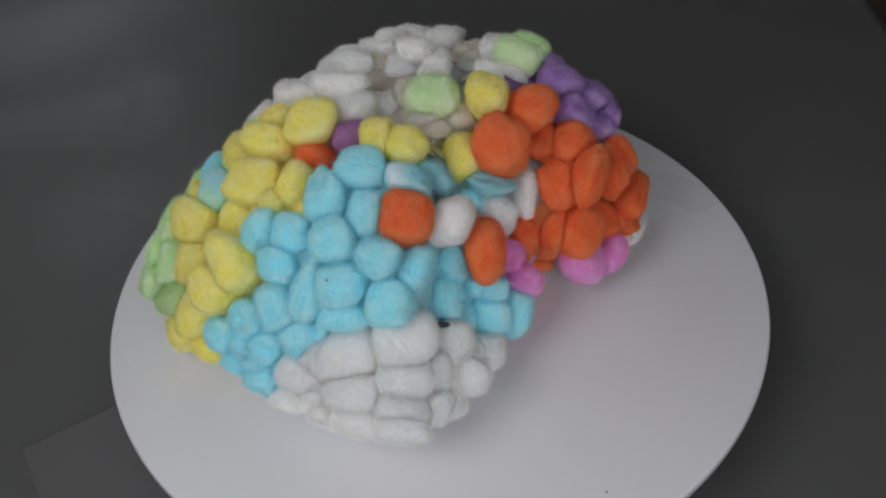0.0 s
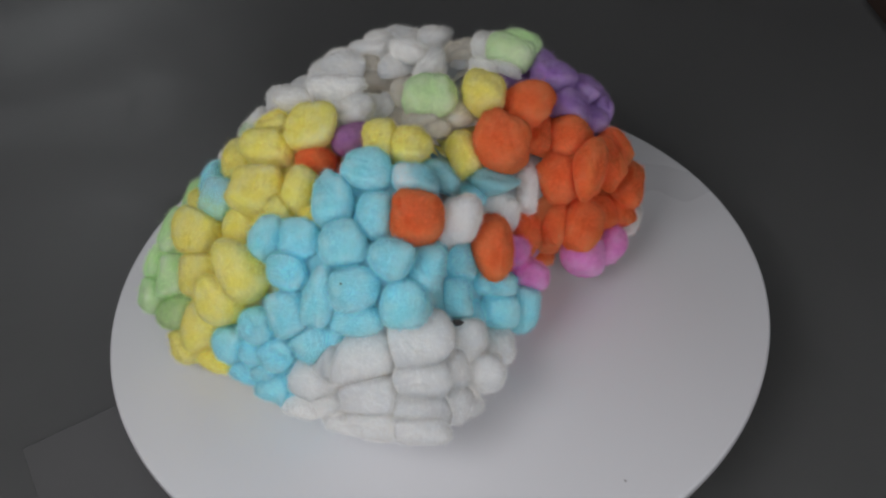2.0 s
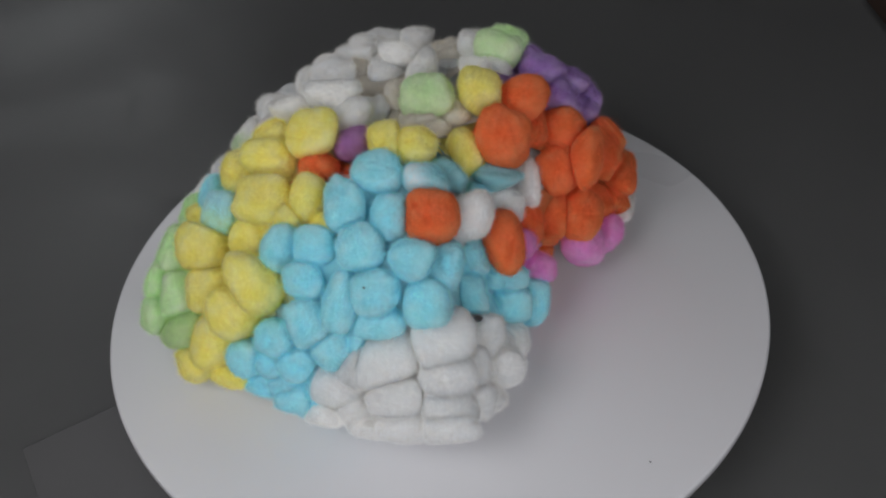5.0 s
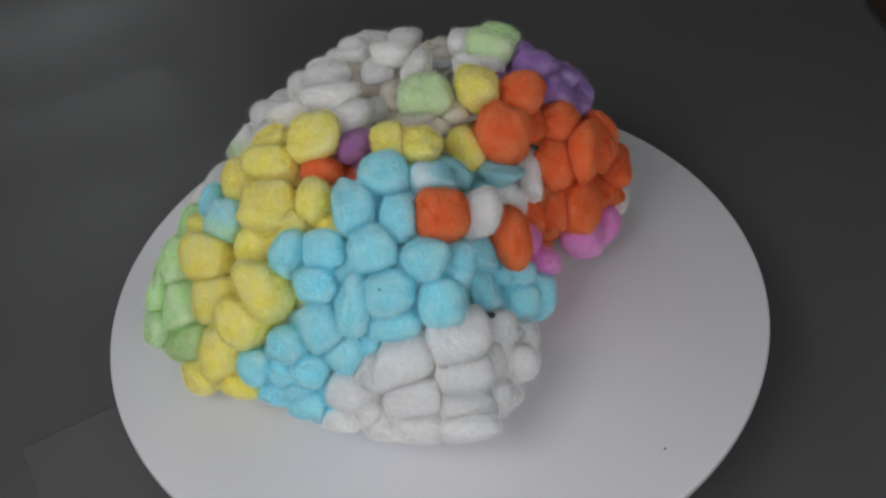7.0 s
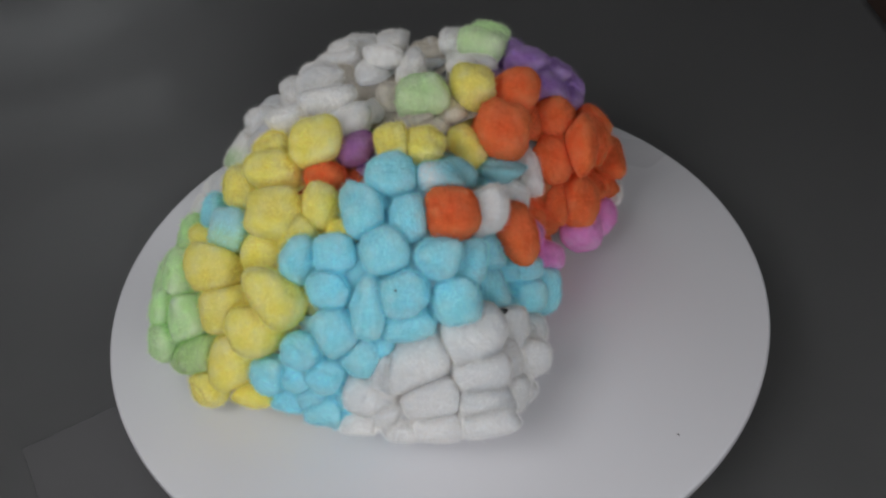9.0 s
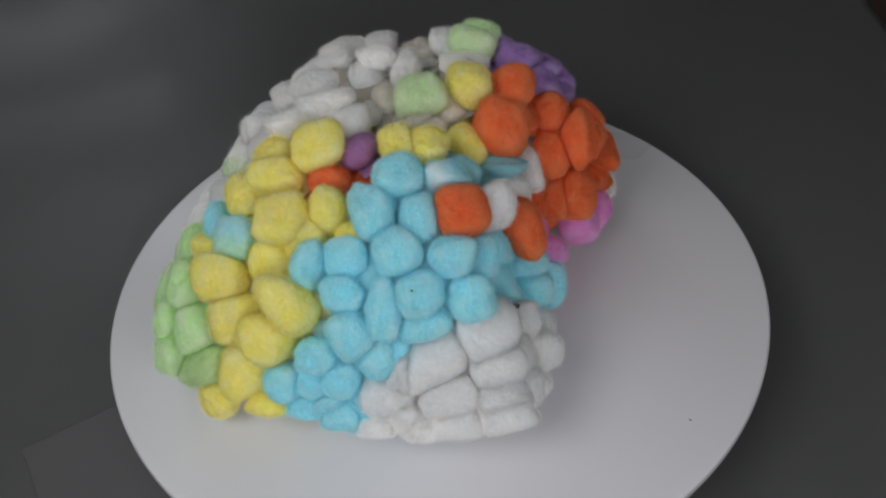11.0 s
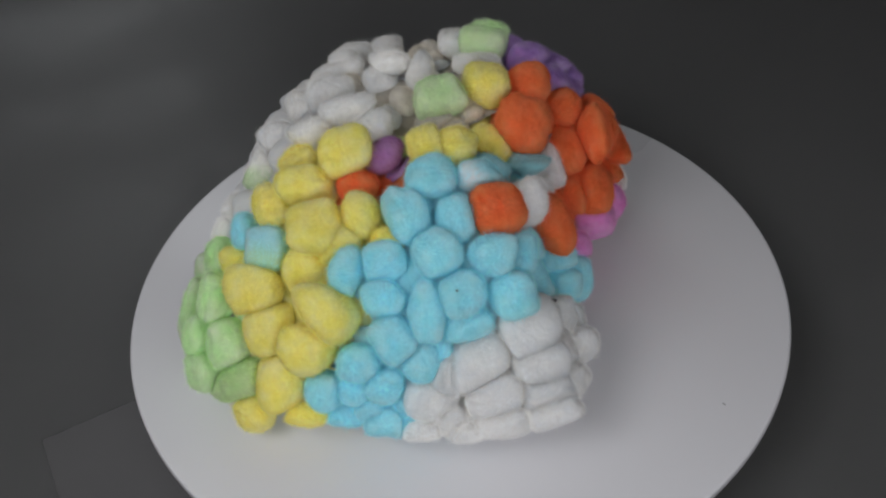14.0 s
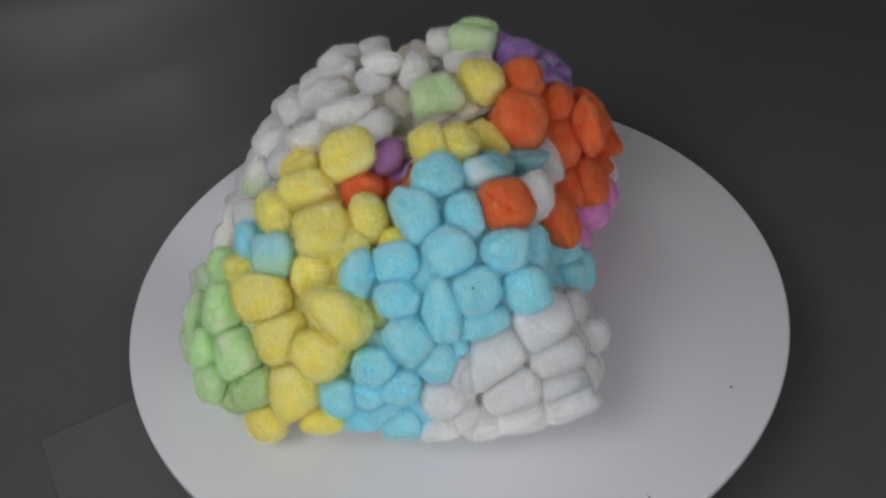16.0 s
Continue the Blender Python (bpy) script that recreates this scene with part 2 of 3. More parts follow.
def own_shape(d, rng, tip, firm):
    """The radius of a loose ball: a pillow with soft facets, lumps and folds."""
    sides = np.concatenate([np.eye(3), -np.eye(3), rng.normal(size=(6, 3))])
    sides /= np.linalg.norm(sides, axis=1)[:, None]
    reach = np.concatenate([rng.uniform(0.94, 1.06, 6), rng.uniform(0.96, 1.20, 6)])
    sharp = 0.86 * firm or rng.uniform(2.4, 3.4)
    radius = (np.maximum(d @ sides.T / reach, 1e-4) ** sharp).sum(1) ** (-1 / sharp)
    radius = np.minimum(radius * 0.97 / radius.mean(), 1.22)
    radius = radius * (1 + 0.050 * waves(d, rng, 5, 1.5, 3.2) + 0.028 * waves(d, rng, 8, 5, 9) + 0.013 * waves(d, rng, 10, 12, 24))
    if tip:
        way = np.array(tip) / np.linalg.norm(tip)
        radius = radius + 0.75 * np.exp(-(1 - d @ way) / 0.10)
    # corners where the wool was pinched
    for _ in range(rng.integers(1, 4)):
        way = rng.normal(size=3)
        way[2] = abs(way[2])
        way /= np.linalg.norm(way)
        radius = radius + rng.uniform(0.05, 0.20) * np.exp(-(1 - d @ way) / rng.uniform(0.04, 0.16)) - 0.012
    # folds that run out, where the wool is rolled
    for _ in range(rng.integers(2, 6)):
        k, at = rng.normal(size=3), rng.normal(size=3)
        at[2] = abs(at[2])
        k, at = k / np.linalg.norm(k), at / np.linalg.norm(at)
        local = np.exp(-((1 - d @ at) / 0.40) ** 2)
        across = (d - at) @ k + 0.10 * np.sin(3.0 * (d @ np.roll(k, 1)))
        radius = radius - rng.uniform(0.02, 0.07) * local * np.exp(-(across / rng.uniform(0.11, 0.22)) ** 2)
    # now and then the end of the roll, a shallow spiral
    if rng.random() < 0.35:
        at = np.array((rng.normal(0, 0.35), rng.normal(0, 0.35), 1.0))
        at /= np.linalg.norm(at)
        one = np.cross(at, (0.3, 1.0, 0.1))
        one /= np.linalg.norm(one)
        two = np.cross(at, one)
        px, py = d @ one, d @ two
        ring, turn = np.hypot(px, py), np.arctan2(py, px)
        on = (d @ at > 0) * np.exp(-(ring / 0.55) ** 4)
        radius = radius - 0.022 * on * np.maximum(np.cos(ring * 14 - turn), 0) ** 2
    return radius


def build_balls():
    """Each ball spreads until it presses on its neighbours, and meets them in a soft crease."""
    centres = np.array(CENTRES)
    for i, (dye, level, tip, spread, firm, size, turned, place) in enumerate(SPECS):
        rng = np.random.default_rng(i + 11)
        d, faces = unit_ball(level)
        co = d * own_shape(d, rng, tip, firm)[:, None] * size
        # packed tight in front, looser round the hollow
        swell = 0.16 if dye not in ("w", "s") else 0.08 if centres[i][1] > -0.07 else 0.20 if centres[i][0] < -0.012 else 0.06
        if level == 5:
            co *= 1 + swell * (1 - d[:, 2:] ** 2)
        # the wool spreads where it is glued down
        co[:, :2] *= 1 + spread * np.clip(-d[:, 2:] - 0.15, 0, 0.6) / 0.6
        reach = np.linalg.norm(co, axis=1)
        way = (co / reach[:, None]) @ turned.T
        soft = 6 if swell < 0.1 else 7
        power = (1 / reach) ** soft
        gap = centres - centres[i]
        far = np.linalg.norm(gap, axis=1)
        for j in np.flatnonzero((far < 0.045) & (far > 0)):
            u = gap[j] / far[j]
            mine = 1 / np.linalg.norm(turned.T @ u / size)
            other = 1 / np.linalg.norm(SPECS[j][6].T @ u / SPECS[j][5])
            if 0.60 * (mine + other) < far[j] < 1.3 * (mine + other):
                edge = far[j] * mine / (mine + other) + 0.0005
                power += (np.maximum(way @ u, 1e-6) / edge) ** soft
        kept = power ** (-1 / soft) / reach
        co *= kept[:, None]
        # short loose fibres all over the open side
        open_side = np.flatnonzero((d[:, 2] > -0.45) & (kept > 0.70))
        count = int((5600 if level == 5 else 60) * len(open_side) / len(d))
        pick = open_side[rng.integers(0, len(open_side), count)]
        out = d[pick] / size
        out /= np.linalg.norm(out, axis=1)[:, None]
        side = np.cross(out, rng.normal(size=(count, 3)))
        side /= np.linalg.norm(side, axis=1)[:, None]
        lie = out * rng.uniform(0.3, 1.6, (count, 1)) + np.cross(out, side)
        lie *= rng.uniform(0.0006, 0.0020, (count, 1)) / np.linalg.norm(lie, axis=1)[:, None]
        lie *= np.where(rng.random((count, 1)) < 0.16, 2.0, 1.0)
        root = co[pick] + np.cross(out, side) * rng.normal(0, 0.0004, (count, 1))
        tips = np.concatenate([root + side * 0.00004, root - side * 0.00004, root + lie])
        first = len(co)
        mesh = bpy.data.meshes.new("cotton_ball")
        mesh.from_pydata(np.concatenate([co, tips]).tolist(), [], faces + [(first + k, first + count + k, first + 2 * count + k) for k in range(count)])
        mesh.polygons.foreach_set("use_smooth", [True] * len(mesh.polygons))
        mesh.polygons.foreach_set("material_index", [0] * len(faces) + [1] * count)
        mesh.materials.append(DYES[dye][0])
        mesh.materials.append(FIBRES[dye])
        ob = new("cotton_ball", mesh)
        ob.parent = brain
        ob.matrix_basis = place
        tagged(ob, DYES[dye][1])


tuft("b", -28.3, -39.0, 116.1, 29, 3, -18, 11.4, 9.4, 9.8, firm=3.8)
tuft("bw", -8.6, -46.5, 114.0, 30, 6, -16, 10.1, 6.5, 7.8)
tuft("b", -44.3, -47.1, 107.3, 33, -5, -9, 8.6, 14.1, 10.4)
tuft("b", -28.1, -58.8, 105.9, 35, 4, -17, 7.8, 11.6, 9.0, firm=3.8)
tuft("b", -34.3, -39.1, 104.9, 30, 2, -18, 5.9, 7.7, 6.4)
tuft("b", -43.0, -66.5, 100.9, 38, -6, -6, 9.2, 11.6, 9.8, firm=3.8)
tuft("b", -24.5, -81.9, 101.2, 37, 18, -31, 9.0, 9.0, 8.6, firm=3.8)
tuft("b", -8.6, -81.0, 93.0, 40, 15, -21, 6.6, 9.7, 7.6, firm=3.8)
tuft("b", -41.0, -85.5, 89.3, 44, 8, -20, 9.8, 10.0, 9.4, firm=3.8)
tuft("b", -20.1, -91.8, 85.0, 46, -0, -7, 10.1, 10.1, 9.6, firm=3.8)
tuft("b", 4.3, -71.6, 62.5, 47, 12, -8, 7.0, 11.0, 8.3, firm=3.8)
tuft("b", -55.3, -79.4, 82.2, 44, 9, -26, 7.7, 13.4, 9.7)
tuft("b", -41.1, -87.9, 74.6, 48, -3, -9, 11.4, 6.8, 8.3)
tuft("b", -62.6, -55.7, 94.5, 38, -1, -21, 9.4, 8.1, 8.3, firm=3.8)
tuft("b", -77.1, -47.7, 90.5, 38, 8, -39, 7.4, 11.7, 8.9)
tuft("b", -68.8, -66.0, 86.4, 42, -1, -21, 8.4, 7.6, 7.6, firm=3.8)
tuft("b", -71.9, -75.4, 70.5, 46, -15, -8, 10.4, 11.3, 10.3, firm=3.8)
tuft("b", -87.9, -71.5, 60.2, 51, 13, -38, 9.3, 8.8, 8.6, firm=3.8)
tuft("b", -103.7, -64.5, 42.9, 57, 16, -44, 9.1, 7.7, 8.0)
tuft("b", -80.5, -81.2, 50.7, 55, 15, -35, 8.4, 7.8, 7.7)
tuft("b", -91.3, -71.6, 45.3, 55, 22, -44, 8.3, 6.6, 7.0)
tuft("b", -62.0, -84.5, 58.6, 51, -18, -4, 10.6, 9.6, 9.6)
tuft("b", -97.6, -73.7, 31.4, 64, 10, -36, 8.4, 5.3, 6.4)
tuft("b", -82.8, -84.7, 32.5, 64, 8, -29, 10.4, 7.3, 8.3)
tuft("b", -54.0, -84.8, 61.5, 52, 10, -25, 6.7, 8.0, 6.9)
tuft("b", 23.5, -64.2, 41.0, 55, 17, 0, 8.7, 10.4, 9.1, firm=3.8)
tuft("b", 38.3, -59.0, 35.1, 57, 21, 7, 7.7, 13.0, 9.8)
tuft("b", 7.3, -61.8, 75.2, 40, 12, -10, 6.7, 7.2, 6.6)
tuft("b", 23.4, -59.3, 56.7, 46, 17, -4, 9.4, 6.9, 7.6)
tuft("b2", 27.4, -23.3, 85.9, 24, 15, -12, 13.6, 5.9, 8.8)
tuft("bg", -100.6, -11.3, 86.9, 34, -2, -46, 9.7, 10.5, 9.6)
tuft("b", -105.0, 7.4, 85.1, 23, -24, -19, 5.0, 10.2, 6.8)
tuft("b2", 2.5, -34.3, 101.9, 23, 17, -32, 8.9, 6.0, 7.0)
tuft("b", -72.6, -91.2, 30.4, 65, 10, -26, 8.0, 5.9, 6.6)
tuft("b", -72.2, -84.7, 37.9, 62, 1, -22, 8.7, 8.8, 8.3)
tuft("b", -87.6, -77.6, 35.2, 63, -1, -27, 7.8, 6.7, 6.9)
tuft("o", -11.7, -63.7, 107.0, 35, 7, -15, 11.2, 11.7, 10.8, firm=3.8)
tuft("o", 24.2, -57.5, 76.4, 39, 12, -4, 10.5, 14.6, 11.8, firm=3.8)
tuft("o", -52.6, -10.2, 100.8, 24, -5, -21, 10.7, 8.3, 9.0)
tuft("o", 35.0, -13.4, 102.2, 15, 19, -31, 13.2, 14.1, 12.8)
tuft("o", 52.7, 12.9, 102.2, 7, 18, -24, 11.6, 11.9, 11.0, firm=3.8)
tuft("o", 58.3, 6.4, 86.4, 7, 23, -23, 7.1, 16.0, 9.5)
tuft("o", 73.3, 5.6, 82.9, -3, 28, -44, 11.9, 14.2, 11.9)
tuft("o", 63.9, -8.7, 72.0, 13, 30, -20, 14.2, 14.4, 13.4)
tuft("o", 81.1, -12.5, 77.6, 22, 27, -4, 9.7, 16.5, 12.0)
tuft("o", 107.1, 4.5, 47.8, 9, 48, -11, 6.0, 14.7, 9.5)
tuft("o", 95.3, 4.1, 70.4, 26, 27, 19, 5.3, 11.6, 8.3)
tuft("o", 59.7, -16.5, 50.7, 26, 35, -3, 8.7, 14.0, 10.7)
tuft("o", 75.3, -19.6, 48.0, 17, 44, -19, 10.3, 15.0, 11.6, firm=3.8)
tuft("o", 45.1, -25.4, 57.0, 34, 22, 6, 7.9, 11.3, 9.1)
tuft("o", 101.0, 1.5, 33.3, 12, 55, -8, 9.7, 10.7, 9.3)
tuft("p", 71.4, 37.1, 97.5, -5, 19, -32, 11.5, 9.8, 10.2)
tuft("p", 71.0, 49.4, 100.2, -10, 16, -38, 8.7, 6.5, 7.4)
tuft("p", 78.5, 21.0, 90.5, -3, 24, -32, 11.0, 7.7, 9.2)
tuft("p", 90.7, 42.1, 85.3, -16, 21, -45, 10.4, 8.0, 8.9)
tuft("p", 97.4, 37.2, 77.1, 10, 30, 12, 5.0, 13.2, 8.0)
tuft("p2", -35.0, -2.8, 106.4, 20, -2, -19, 9.1, 7.3, 7.8)
tuft("g", 8.3, 16.8, 112.7, 12, 5, -17, 12.6, 10.6, 11.0, firm=3.8, spread=0.05)
tuft("g", 54.3, 52.6, 108.9, -4, 12, -21, 13.9, 7.4, 10.4)
tuft("g", 60.2, 55.4, 112.5, -7, 12, -31, 9.5, 3.7, 6.0)
tuft("g2", -141.9, -3.4, 45.0, 45, -34, -37, 5.6, 9.4, 7.3)
tuft("g2", -144.1, -13.0, 34.1, 50, -40, -33, 9.4, 10.4, 9.4)
tuft("g2", -131.7, -17.4, 46.2, 40, -40, -20, 9.4, 12.7, 10.5)
tuft("g2", -128.5, -1.6, 63.3, 44, -11, -52, 6.6, 11.4, 8.8)
tuft("g2", -117.9, 18.7, 66.7, 35, -19, -51, 5.5, 9.0, 7.0)
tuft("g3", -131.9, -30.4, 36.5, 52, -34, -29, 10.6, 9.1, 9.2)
tuft("y", -53.6, 1.1, 113.9, 21, -5, -21, 12.1, 11.0, 11.0, firm=3.8)
tuft("y", -70.7, 15.8, 109.0, 12, -17, -0, 9.6, 6.3, 7.6)
tuft("y", -73.8, -0.7, 105.0, 25, -5, -32, 12.5, 9.1, 10.1)
tuft("y", -90.2, 3.9, 96.0, 25, -14, -25, 7.6, 10.1, 8.3)
tuft("y", -78.1, -24.6, 100.2, 31, -7, -23, 13.0, 11.9, 11.8)
tuft("y", -62.1, -29.5, 100.2, 31, 4, -34, 8.7, 11.0, 9.2)
tuft("y", -89.6, -25.2, 81.9, 35, -10, -27, 10.0, 10.6, 9.8)
tuft("y", -111.6, -21.4, 75.9, 39, -14, -31, 12.4, 11.7, 11.4)
tuft("y", -113.4, -32.6, 62.6, 46, -13, -33, 11.3, 11.8, 10.9)
tuft("y", -90.5, -55.0, 80.0, 40, -18, -10, 12.2, 13.2, 12.1)
tuft("y", -103.9, -53.9, 63.4, 47, 16, -50, 12.0, 10.3, 10.6)
tuft("y", -117.5, -47.1, 40.7, 55, -23, -27, 11.7, 12.9, 11.7)
tuft("y", -132.1, -38.6, 19.9, 68, -9, -47, 8.3, 8.6, 7.9)
tuft("y", -112.4, -62.2, 30.8, 65, 4, -40, 10.1, 4.1, 6.3)
tuft("y", -9.6, -24.2, 116.2, 24, 8, -26, 9.2, 8.6, 10.0)
tuft("y", -20.8, -21.0, 116.4, 22, -6, -18, 9.0, 8.3, 9.8)
tuft("y", 18.3, -11.0, 95.6, 22, 4, 3, 9.8, 12.5, 10.4)
tuft("y", 31.8, 14.2, 110.9, 10, 11, -20, 11.6, 10.2, 10.4, firm=3.8, spread=0.05)
tuft("y", -56.0, -42.9, 95.8, 34, -2, -21, 6.5, 4.8, 5.3)
tuft("y", -74.2, -34.2, 95.3, 29, -19, -2, 10.9, 6.9, 8.3)
tuft("w", -34.4, 14.7, 107.4, 15, 2, -41, 12.4, 11.8, 11.4)
tuft("w", -19.1, 27.3, 100.5, 9, -2, -18, 9.4, 10.4, 9.2, spread=0.05)
tuft("w", -39.4, 23.4, 117.7, 11, -8, -7, 16.1, 5.9, 10.6)
tuft("w", -33.9, 56.7, 109.0, 3, -8, -25, 11.5, 9.1, 9.8)
tuft("w", -46.5, 70.0, 96.9, -5, -14, -10, 8.1, 9.7, 8.1)
tuft("w", -66.7, 52.0, 95.6, -3, -18, 4, 9.0, 7.8, 8.0, tip=(-0.3, 1, 0))
tuft("w", -60.0, 21.3, 114.0, 13, -12, -12, 12.8, 5.2, 8.6)
tuft("w", -6.7, 57.1, 102.5, -1, -2, -17, 11.3, 12.4, 10.9, spread=0.05)
tuft("w", -18.8, 73.5, 106.1, -6, -7, -16, 10.4, 6.6, 8.3)
tuft("w", 0.1, 99.2, 95.6, -17, -2, -4, 10.6, 7.7, 8.1, tip=(0.9, 0.5, 0.1))
tuft("w", 16.2, 96.2, 94.8, -16, -0, -16, 9.0, 8.2, 7.8, tip=(0.6, 1, 0.2), spread=0.05)
tuft("w", 8.5, 36.1, 113.3, 5, 4, -17, 8.2, 10.1, 8.4, tip=(0.1, 1, 0.2), spread=0.05)
tuft("w", -35.1, 64.8, 108.1, -5, -9, -0, 8.0, 4.9, 6.5)
tuft("w", -0.0, 54.2, 115.4, -0, -0, -24, 9.9, 5.0, 7.5, spread=0.05)
tuft("w", -13.6, 85.7, 103.5, -11, -5, -8, 7.8, 5.4, 6.1)
tuft("w", 42.9, 65.6, 104.4, -7, 8, -18, 8.8, 7.5, 7.8, spread=0.05)
tuft("w", 47.0, 43.1, 102.1, -4, 12, -25, 12.4, 4.7, 7.9, spread=0.05)
tuft("w", 35.9, 40.4, 106.6, -0, 10, -17, 7.9, 4.5, 6.3, spread=0.05)
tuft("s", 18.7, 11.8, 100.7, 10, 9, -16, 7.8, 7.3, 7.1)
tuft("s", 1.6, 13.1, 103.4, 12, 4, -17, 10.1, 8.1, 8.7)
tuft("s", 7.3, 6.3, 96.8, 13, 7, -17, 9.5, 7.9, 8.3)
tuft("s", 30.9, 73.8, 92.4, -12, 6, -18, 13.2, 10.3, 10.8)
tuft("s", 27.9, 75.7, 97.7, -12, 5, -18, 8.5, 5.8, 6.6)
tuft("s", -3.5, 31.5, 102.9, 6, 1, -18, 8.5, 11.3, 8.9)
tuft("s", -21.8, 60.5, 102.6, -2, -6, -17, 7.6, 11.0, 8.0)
tuft("w", 46.6, -17.6, 73.6, 26, 18, 2, 5.7, 16.8, 9.9)
tuft("w", 30.8, -30.1, 75.9, 24, 22, -19, 10.7, 8.0, 8.8)
tuft("w", 7.9, -58.0, 96.3, 35, 10, -13, 10.4, 11.3, 10.3, firm=3.8)
tuft("w", 107.7, 1.2, 25.6, -7, 62, -30, 4.3, 12.8, 6.6)
tuft("w", -63.4, -91.9, 41.1, 58, 19, -29, 12.5, 13.2, 12.2)
tuft("w", -60.6, -99.6, 32.2, 64, 12, -22, 9.8, 7.3, 8.1)
tuft("w", -54.1, -91.8, 53.0, 54, 15, -26, 7.9, 11.6, 9.1)
tuft("w", -40.1, -93.6, 54.7, 54, -3, -9, 17.5, 15.3, 15.6)
tuft("w", -17.5, -96.7, 63.6, 50, -16, 7, 12.2, 13.3, 12.1)
tuft("w", -18.3, -107.1, 52.4, 57, 8, -10, 12.3, 11.4, 11.2)
tuft("w", -38.7, -108.2, 44.7, 60, 6, -13, 15.4, 9.1, 11.3)
tuft("w", -21.3, -114.8, 42.2, 61, 8, -10, 13.9, 9.7, 11.1)
tuft("w", 2.2, -88.5, 47.8, 56, 11, -7, 12.0, 12.8, 11.8)
tuft("w", 20.8, -75.0, 26.1, 65, 14, 3, 10.9, 11.5, 10.6)
tuft("w", -3.8, -101.5, 45.6, 58, 10, -7, 11.1, 12.0, 11.0)
tuft("w", 8.4, -96.1, 37.0, 61, -15, 11, 10.3, 9.5, 9.4)
tuft("w", -8.3, -110.7, 37.9, 58, 26, -18, 10.4, 10.3, 9.8)
tuft("w", -53.4, -101.0, 28.5, 65, 17, -22, 12.2, 8.6, 9.8)
tuft("w", -39.6, -116.0, 35.7, 64, 6, -13, 14.4, 6.5, 9.4)
tuft("w", -53.1, -107.9, 29.1, 66, 13, -19, 9.3, 4.0, 6.0)
tuft("w", -22.3, -121.1, 37.0, 63, -1, -5, 13.4, 7.3, 9.5)
tuft("w", -70.9, -98.5, 31.7, 65, 11, -24, 8.3, 4.1, 5.7)
tuft("k", 42.8, -49.4, 45.3, 37, 39, -16, 9.2, 7.8, 8.0)
tuft("k", 75.8, -21.3, 29.8, 46, 42, 15, 15.0, 9.4, 10.4)
tuft("k", 93.0, -12.6, 24.9, 45, 51, 19, 8.2, 10.8, 8.9)
tuft("p2", -32.9, 9.3, 96.5, 17, -5, -36, 6.9, 10.4, 7.9)
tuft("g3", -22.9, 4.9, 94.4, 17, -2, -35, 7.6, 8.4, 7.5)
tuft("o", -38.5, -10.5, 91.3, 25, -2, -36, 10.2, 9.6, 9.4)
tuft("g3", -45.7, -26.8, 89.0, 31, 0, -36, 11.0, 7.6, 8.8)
tuft("wg", -82.7, 41.0, 89.2, 26, -9, -61, 6.4, 10.4, 7.9)
tuft("w", -99.6, 41.6, 70.7, 33, -7, -65, 4.0, 9.4, 6.3)
tuft("w", -108.8, 34.1, 68.1, 36, -11, -62, 3.3, 7.2, 5.0)
tuft("g2", -135.1, 20.9, 41.3, 49, -15, -61, 3.4, 11.8, 7.1)
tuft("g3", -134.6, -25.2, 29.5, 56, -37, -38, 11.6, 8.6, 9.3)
tuft("y", -112.1, 2.1, 74.8, 38, -16, -48, 8.5, 7.2, 7.4)
tuft("y", -85.9, -22.3, 82.1, 37, -7, -41, 8.1, 9.3, 8.2)
tuft("p", 97.0, 38.5, 78.8, 15, 31, 20, 3.9, 13.2, 7.5)
tuft("o", 100.8, 14.4, 66.6, 30, 29, 30, 5.0, 12.5, 8.3)
tuft("o", 58.7, -14.6, 37.6, 41, 35, 20, 12.5, 8.1, 9.1)
tuft("o", 51.4, -14.0, 26.9, 50, 36, 28, 15.4, 7.0, 9.0)
tuft("k", 36.8, -44.5, 57.3, 43, 18, 9, 6.4, 7.6, 6.6)
tuft("o", 95.6, 1.5, 67.4, 22, 35, 7, 6.6, 12.6, 8.8)
tuft("o", 89.7, -3.8, 39.8, 35, 43, 19, 10.9, 9.5, 9.3)
tuft("o", 104.4, 4.3, 29.3, 39, 50, 25, 13.0, 7.9, 8.7)
tuft("p", 90.7, 28.8, 76.8, 6, 33, -2, 9.4, 8.6, 8.4)
tuft("o", 73.1, -2.2, 73.3, 21, 29, 5, 7.5, 12.8, 9.3)
tuft("w", 12.7, -92.5, 31.3, 63, -18, 18, 8.8, 7.8, 7.9)
tuft("w", -6.0, -102.3, 39.8, 61, 6, -0, 9.9, 9.9, 9.4)
tuft("w", -0.5, -109.0, 35.2, 63, -11, 10, 7.9, 8.0, 7.5)
tuft("w", 11.1, -85.7, 37.9, 61, 8, 4, 8.4, 7.9, 7.7)
tuft("b", 5.9, -58.9, 70.0, 42, 9, -0, 8.4, 10.0, 8.7)
tuft("b", 10.4, -68.9, 45.1, 55, 10, 4, 7.5, 7.4, 7.1)
tuft("b", -10.0, -83.0, 56.0, 53, 6, -2, 9.3, 6.0, 7.1)
tuft("b", 21.4, -58.1, 55.7, 48, 13, 5, 8.1, 6.9, 7.1)
tuft("b", 18.8, -27.9, 81.6, 29, 12, 0, 7.6, 5.7, 6.3)
tuft("w", 108.2, 49.4, 15.0, 90, -0, 112, 10.5, 11.6, 10.0, 4)
tuft("w", 96.0, 72.4, 15.0, 90, -0, 124, 10.2, 10.9, 10.0, 4)
tuft("w", 83.2, 88.5, 15.0, 90, -0, 133, 10.3, 11.5, 10.0, 4)
